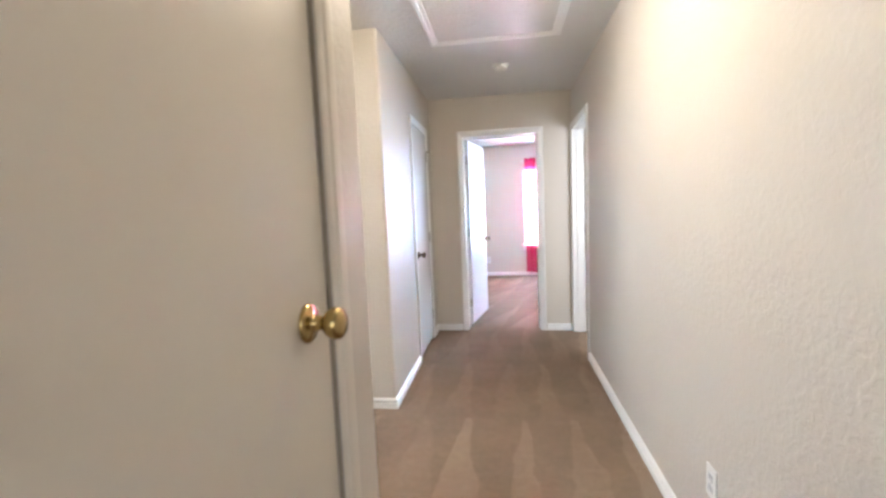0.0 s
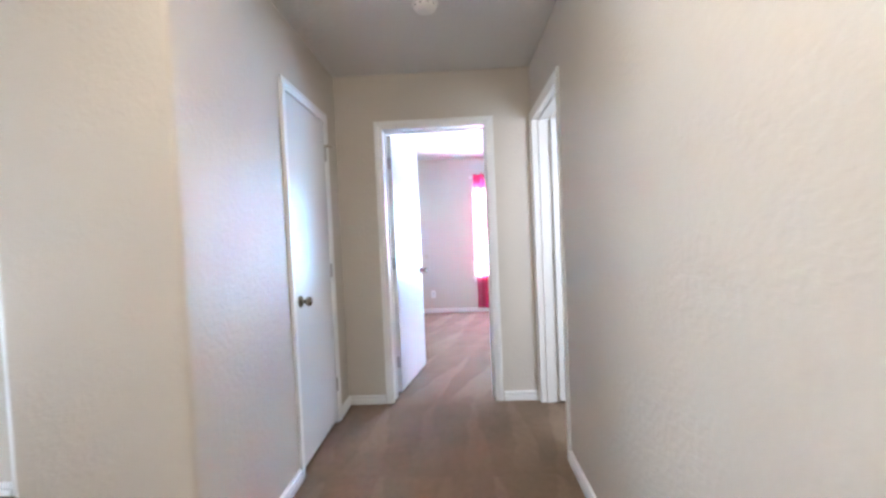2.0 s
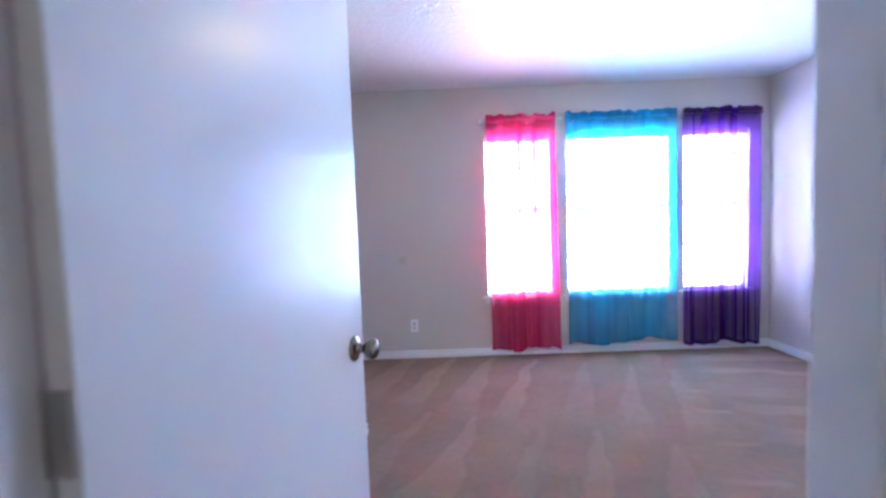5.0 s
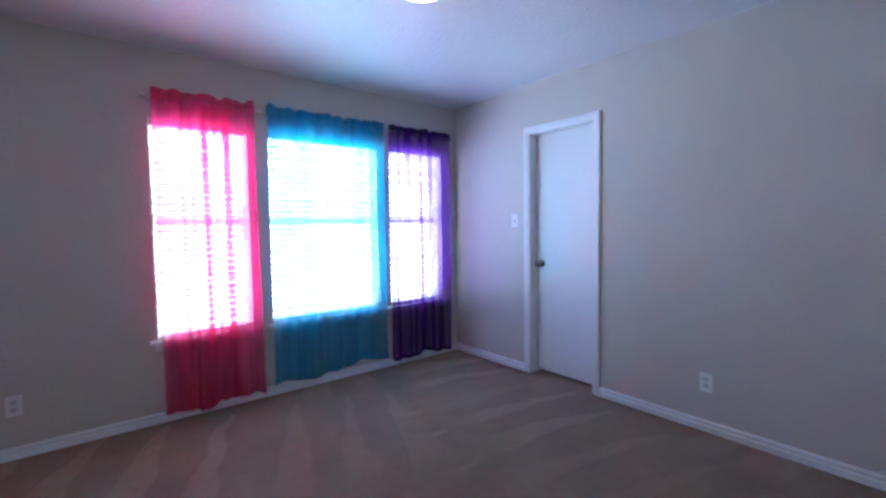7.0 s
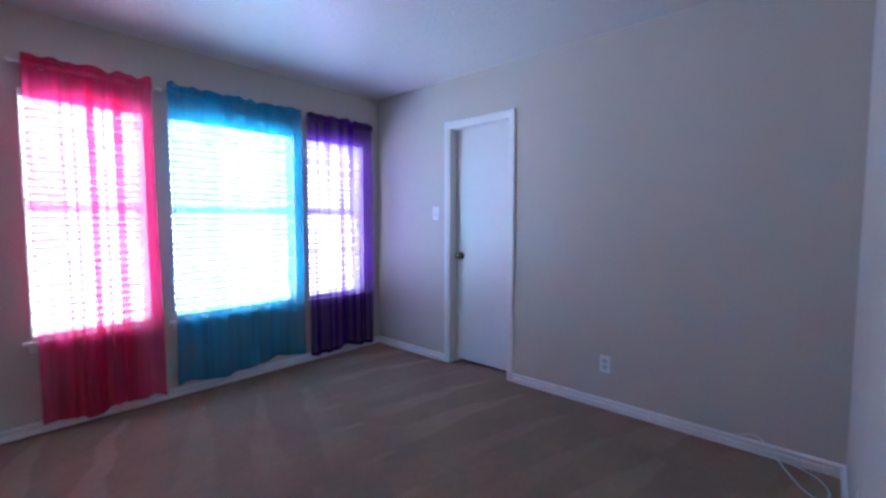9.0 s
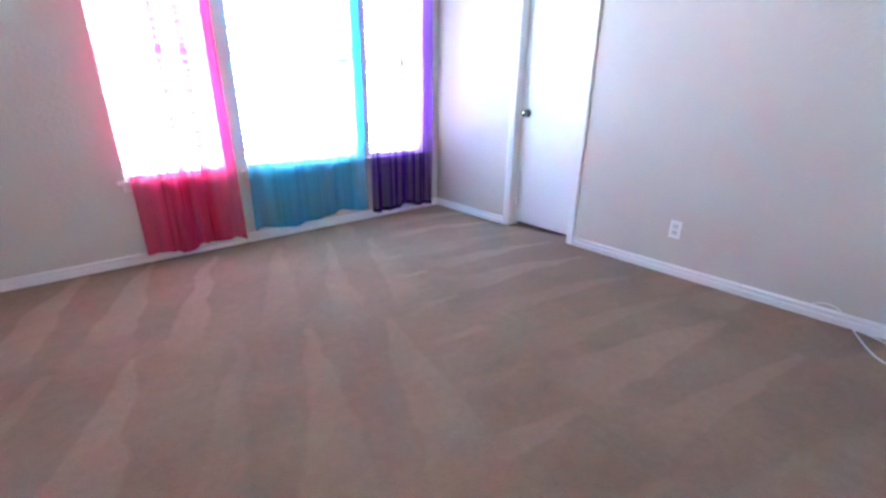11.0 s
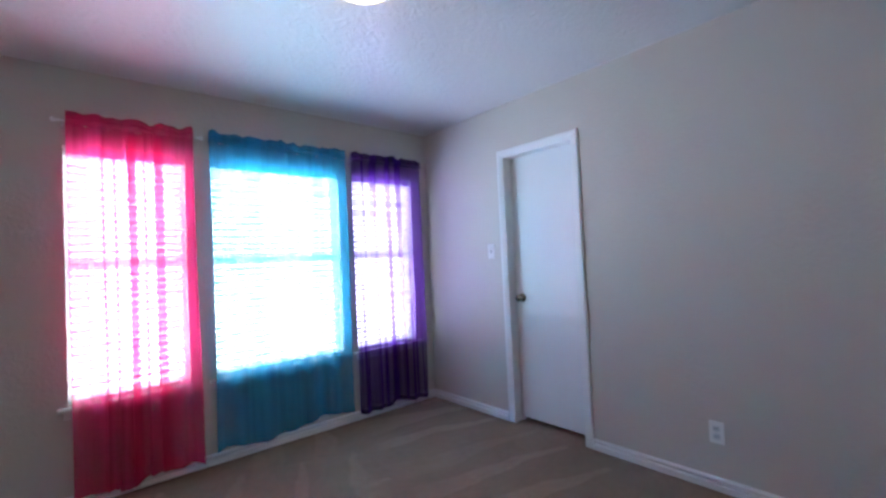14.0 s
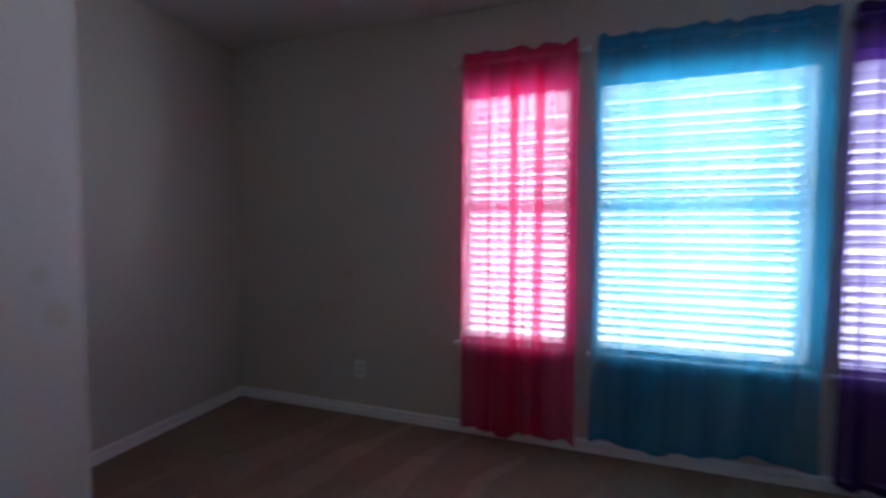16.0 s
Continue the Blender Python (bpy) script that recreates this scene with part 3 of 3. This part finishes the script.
def curtain(label, material, x0, x1, z_top, y, bottoms, pleats, waves, seed):
    """A sheer panel on a rod pocket: a ruffled heading, the pocket, and the hanging cloth with doubled-over pleats.
    bottoms: hem heights at both ends; pleats: (centre, width) as shares of the width, where the cloth lies three deep."""
    rnd = random.Random(seed)
    thing = tagged(new("curtain"), label, "curtain", group="bedroom curtains")
    w = x1 - x0
    # cloth line: (share across, depth); it doubles back at the pleats
    line = [(0.0, 0.0)]
    for c, pw in pleats:
        n = max(2, int((c + pw / 2 - line[-1][0]) / 0.02))
        a = line[-1][0]
        line += [(a + (c + pw / 2 - a) * (i + 1) / n, 0.0) for i in range(n)]
        line += [(c + pw * 0.5, 0.004), (c + pw * 0.25, 0.007), (c - pw * 0.25, 0.008), (c - pw * 0.5, 0.009), (c - pw * 0.52, 0.011), (c - pw * 0.3, 0.014), (c, 0.015), (c + pw * 0.5, 0.013)]
    a = line[-1][0]
    n = max(2, int((1 - a) / 0.02))
    line += [(a + (1 - a) * (i + 1) / n, line[-1][1] * (1 - (i + 1) / n)) for i in range(n)]
    ph = [rnd.uniform(0, 6.28) for _ in range(4)]
    rod = z_top - 0.045
    rows = 44

    def hem(u):
        return bottoms[0] + (bottoms[1] - bottoms[0]) * u + 0.016 * math.sin(9 * u + ph[0]) + 0.009 * math.sin(19 * u + ph[1])
    bm = bmesh.new()
    grid = []
    for r in range(rows + 1):
        f = r / rows
        row = []
        for u, d in line:
            z = (rod - 0.02) * (1 - f) + hem(u) * f
            sway = 0.012 * math.sin(2.2 * f + ph[2]) * f
            amp = 0.006 + 0.010 * f
            yy = y - 0.012 * f - d * (0.5 + 1.2 * f) + amp * math.sin(waves * 6.28 * u + ph[3] + 0.7 * f) + 0.003 * math.sin(3.1 * waves * 6.28 * u + 1.9 * f)
            xx = x0 + w * (u + 0.010 * math.sin(5 * f + 7 * u + ph[1]) * f) + sway * (0.3 - u)
            row.append(bm.verts.new((xx, yy, z)))
        grid.append(row)
    for r in range(rows):
        for i in range(len(line) - 1):
            bm.faces.new((grid[r][i], grid[r][i + 1], grid[r + 1][i + 1], grid[r + 1][i]))
    part("panel", bm, material, thing, smooth=True)
    # rod pocket round the rod and the ruffle above it, gathered
    m = int(w * 150)
    for name, prof in (("rod_pocket", [(-0.020, -0.016), (-0.012, -0.021), (0.004, -0.019), (0.020, -0.012), (0.020, 0.006), (0.004, 0.014), (-0.012, 0.012), (-0.020, 0.004)]),
                       ("ruffle", [(0.020, -0.012), (0.034, -0.014), (0.050, -0.010), (0.050, -0.004), (0.034, 0.008), (0.020, 0.006)])):
        bm = bmesh.new()
        cols = []
        for i in range(m + 1):
            u = i / m
            g = math.sin(46 * w * u + ph[0]) + 0.7 * math.sin(83 * w * u + ph[1]) + 0.5 * noise.noise((u * 30 * w, seed, 0))
            col = []
            for dz, dy in prof:
                k = max(0.0, dz + 0.02) / 0.07
                lift = 0.030 * k * noise.noise((u * 14 * w, seed + 4, 0)) + 0.007 * k * g
                col.append(bm.verts.new((x0 + w * u + 0.003 * g * k, y + dy + (0.0035 + 0.005 * k) * g, rod + dz + lift)))
            cols.append(col)
        for a, b in zip(cols, cols[1:]):
            for i in range(len(prof) - 1):
                bm.faces.new((a[i], a[i + 1], b[i + 1], b[i]))
        part(name, bm, material, thing, smooth=True)
    # hem band at the foot
    bm = bmesh.new()
    prev = None
    for (u, d), v in zip(line, grid_line(line, x0, w, y, hem, waves, ph)):
        cur = [bm.verts.new((v[0], v[1] - 0.002, v[2] + 0.035)), bm.verts.new((v[0], v[1] - 0.003, v[2] - 0.001))]
        if prev:
            bm.faces.new((prev[0], cur[0], cur[1], prev[1]))
        prev = cur
    part("hem", bm, material, thing, smooth=True)
    return thing


def grid_line(line, x0, w, y, hem, waves, ph):
    for u, d in line:
        yield (x0 + w * (u + 0.010 * math.sin(5 + 7 * u + ph[1])) + 0.012 * math.sin(2.2 + ph[2]) * (0.3 - u),
               y - 0.012 - d * 1.7 + 0.016 * math.sin(waves * 6.28 * u + ph[3] + 0.7) + 0.003 * math.sin(3.1 * waves * 6.28 * u + 1.9), hem(u))


def curtain_rod(x0, x1, y, z, shown=True):
    thing = tagged(new("curtain_rod"), "thin metal curtain rod holding a sheer curtain", "curtain rod", group="curtain rods")
    part("rod", lathe([(0, x0), (0.0055, x0), (0.0055, x1), (0, x1)], 14, Matrix(((0, 0, 1, 0), (0, 1, 0, y), (-1, 0, 0, z), (0, 0, 0, 1)))), PLATE if shown else STEEL, thing, smooth=True)
    for x, s in ((x0, -1), (x1, 1)):
        if shown:
            part("finial", lathe([(0, 0), (0.009, 0.0), (0.010, 0.006), (0.007, 0.010), (0.013, 0.018), (0.014, 0.026), (0.009, 0.034), (0, 0.037)], 14, pose(x, y, z, 0, 90 * s, 0)), PLATE, thing, smooth=True)
        bx = x - s * 0.012
        br = bmesh.new()
        box(br, bx - 0.006, bx + 0.006, BN - 0.004, BN - 0.0005, z - 0.03, z + 0.03)
        box(br, bx - 0.004, bx + 0.004, y - 0.004, BN - 0.004, z - 0.014, z - 0.008)
        part("bracket", br, STEEL, thing)
    return thing


CY = BN - 0.065
for i, (n, a, b) in enumerate(WINDOWS):
    window(f"window_{i + 1}", a, b, WZ0, WZ1, BN, 0.14)
    blind(a + 0.006, b - 0.006, WZ0, WZ1, BN + 0.04)
window("window_4", -4.4, -3.6, 0.6, 1.95, 7.42, 0.14)
blind(-4.39, -3.61, 0.6, 1.95, 7.46)
ZC = 2.165
curtain("sheer hot-pink voile curtain on a rod pocket", PINK, 1.080, 1.697, ZC, CY, (0.062, 0.075), [(0.25, 0.02), (0.34, 0.018), (0.47, 0.065), (0.57, 0.02), (0.69, 0.08)], 5, 3)
curtain("sheer turquoise voile curtain on a rod pocket", TURQ, 1.785, 2.765, ZC, CY, (0.085, 0.125), [], 6, 8)
curtain("sheer dark-purple voile curtain on a rod pocket", PURPLE, 2.82, 3.512, ZC, CY, (0.07, 0.06), [], 6, 12)
curtain_rod(1.055, 1.72, CY, ZC - 0.045)
curtain_rod(1.79, 2.758, CY, ZC - 0.045, False)
curtain_rod(2.826, 3.506, CY, ZC - 0.045, False)

# ---- lamps ----


def dome_lamp(x, y, glass, r=0.145, deep=1.0):
    thing = tagged(new("ceiling_lamp"), "lit flush ceiling lamp with a frosted glass dome", "ceiling lamp")
    thing.matrix_world = pose(x, y, H, 180, 0, 0)
    part("base_plate", lathe([(0, 0), (r * 0.8, 0), (r * 0.86, 0.012), (r * 0.82, 0.03), (0, 0.03)], 40), PLATE, thing, smooth=True)
    part("glass_dome", lathe([(q * r, 0.026 + h * deep) for q, h in ((0.84, 0), (1, 0.008), (1, 0.018), (0.93, 0.036), (0.74, 0.056), (0.45, 0.070), (0.15, 0.076), (0, 0.077))], 40), glass, thing, smooth=True)
    part("finial", lathe([(0, 0.0), (0.008, 0.0), (0.008, 0.010), (0.004, 0.018), (0, 0.019)], 14, pose(0, 0, 0.0255 + 0.077 * deep)), BRASS, thing, smooth=True)
    return thing


dome_lamp(2.0, 7.48, LAMPGLASS)
dome_lamp(0.62, 2.72, HALLGLASS, 0.13, 1.7)

# ---- small things ----


def cover_plate(name, m, kind):
    """A wall plate with its face towards local -y."""
    lab = {"outlet": "white duplex wall outlet", "switch": "white single toggle light switch"}[kind]
    thing = tagged(new(name), lab, kind)
    thing.matrix_world = m
    part("plate", boxed(-0.035, 0.035, -0.006, -0.0005, -0.0575, 0.0575, bevel=0.002), PLATE, thing)
    if kind == "outlet":
        for z in (-0.02, 0.02):
            f = part("socket", boxed(-0.0165, 0.0165, -0.008, -0.0062, z - 0.0135, z + 0.0135, bevel=0.0007), SOCKET, thing)
            for x in (-0.006, 0.006):
                part("slot", boxed(x - 0.001, x + 0.001, -0.0085, -0.0081, z - 0.002, z + 0.006), DARK, f)
    else:
        part("toggle", boxed(-0.005, 0.005, -0.016, -0.0062, -0.004, 0.012, bevel=0.001), PLATE, thing)
        part("slot", boxed(-0.006, 0.006, -0.0068, -0.0062, -0.013, -0.0045), DARK, thing)
    for z in ((0,) if kind == "outlet" else (-0.03, 0.03)):
        part("screw", lathe([(0, 0), (0.003, 0), (0.002, 0.001), (0, 0.0012)], 8, pose(0, -0.006, z, 90, 0, 0)), STEEL, thing)
    return thing


cover_plate("wall_outlet", pose(0.376, BN, 0.30), "outlet")
cover_plate("wall_outlet", pose(BE, 6.849, 0.30, 0, 0, -90), "outlet")
cover_plate("wall_outlet", pose(2.69, BS, 0.33, 0, 0, 180), "outlet")
cover_plate("wall_outlet", pose(HR, 2.48, 0.34, 0, 0, -90), "outlet")
cover_plate("light_switch", pose(BE, 8.384, 1.313, 0, 0, -90), "switch")

smoke = tagged(new("smoke_detector"), "round white plastic smoke detector on the ceiling", "smoke detector")
smoke.matrix_world = pose(0.70, 4.575, H, 180, 0, 0)
part("base", lathe([(0, 0), (0.066, 0), (0.068, 0.006), (0.066, 0.012), (0, 0.012)], 36), PLATE, smoke, smooth=True)
part("cover", lathe([(0, 0.012), (0.056, 0.012), (0.057, 0.022), (0.052, 0.034), (0.034, 0.040), (0, 0.041)], 36), PLATE, smoke, smooth=True)
part("test_button", lathe([(0, 0.040), (0.010, 0.040), (0.009, 0.0435), (0, 0.044)], 16, pose(0.02, 0, 0)), PLATE, smoke, smooth=True)
for k in range(10):
    part("vent", boxed(0.0545, 0.0585, -0.006, 0.006, 0.0165, 0.0195), DARK, smoke).matrix_local = pose(0, 0, 0, 0, 0, 36 * k)

hatch = tagged(new("attic_hatch"), "ceiling hatch panel with a white moulded frame", "hatch", kind="structure")
X0, X1, Y0, Y1 = 0.285, 1.042, 3.0, 3.972
part("panel", boxed(X0 + 0.004, X1 - 0.004, Y0 + 0.004, Y1 - 0.004, H - 0.006, H - 0.0005), CEIL, hatch)
for i, (a, b) in enumerate((((X0, Y0), (X0, Y1)), ((X0, Y1), (X1, Y1)), ((X1, Y1), (X1, Y0)), ((X1, Y0), (X0, Y0)))):
    d = Vector((b[0] - a[0], b[1] - a[1])).normalized()
    o = Vector((-d.y, d.x))
    bm = bmesh.new()
    r0 = [bm.verts.new((*(Vector(a) - d * (q - 0.0) + o * q), H - h)) for q, h in CASING]
    r1 = [bm.verts.new((*(Vector(b) + d * (q - 0.0) + o * q), H - h)) for q, h in CASING]
    for k in range(len(CASING)):
        j = (k + 1) % len(CASING)
        bm.faces.new((r0[k], r0[j], r1[j], r1[k]))
    bm.faces.new(r0)
    bm.faces.new(r1[::-1])
    part("frame_moulding", bm, TRIM, hatch)

tagged(part("cable", tube([(3.63, 6.14, 0.008), (3.634, 6.10, 0.075), (3.615, 6.03, 0.10), (3.57, 5.97, 0.085), (3.50, 5.90, 0.03), (3.40, 5.83, 0.006), (3.34, 5.775, 0.005), (3.36, 5.735, 0.005),
                           (3.45, 5.73, 0.005), (3.55, 5.78, 0.005), (3.61, 5.88, 0.006), (3.625, 6.05, 0.006)], 0.0035), CABLE, smooth=True),
       "loose white cable lying on the carpet by the baseboard", "cable")
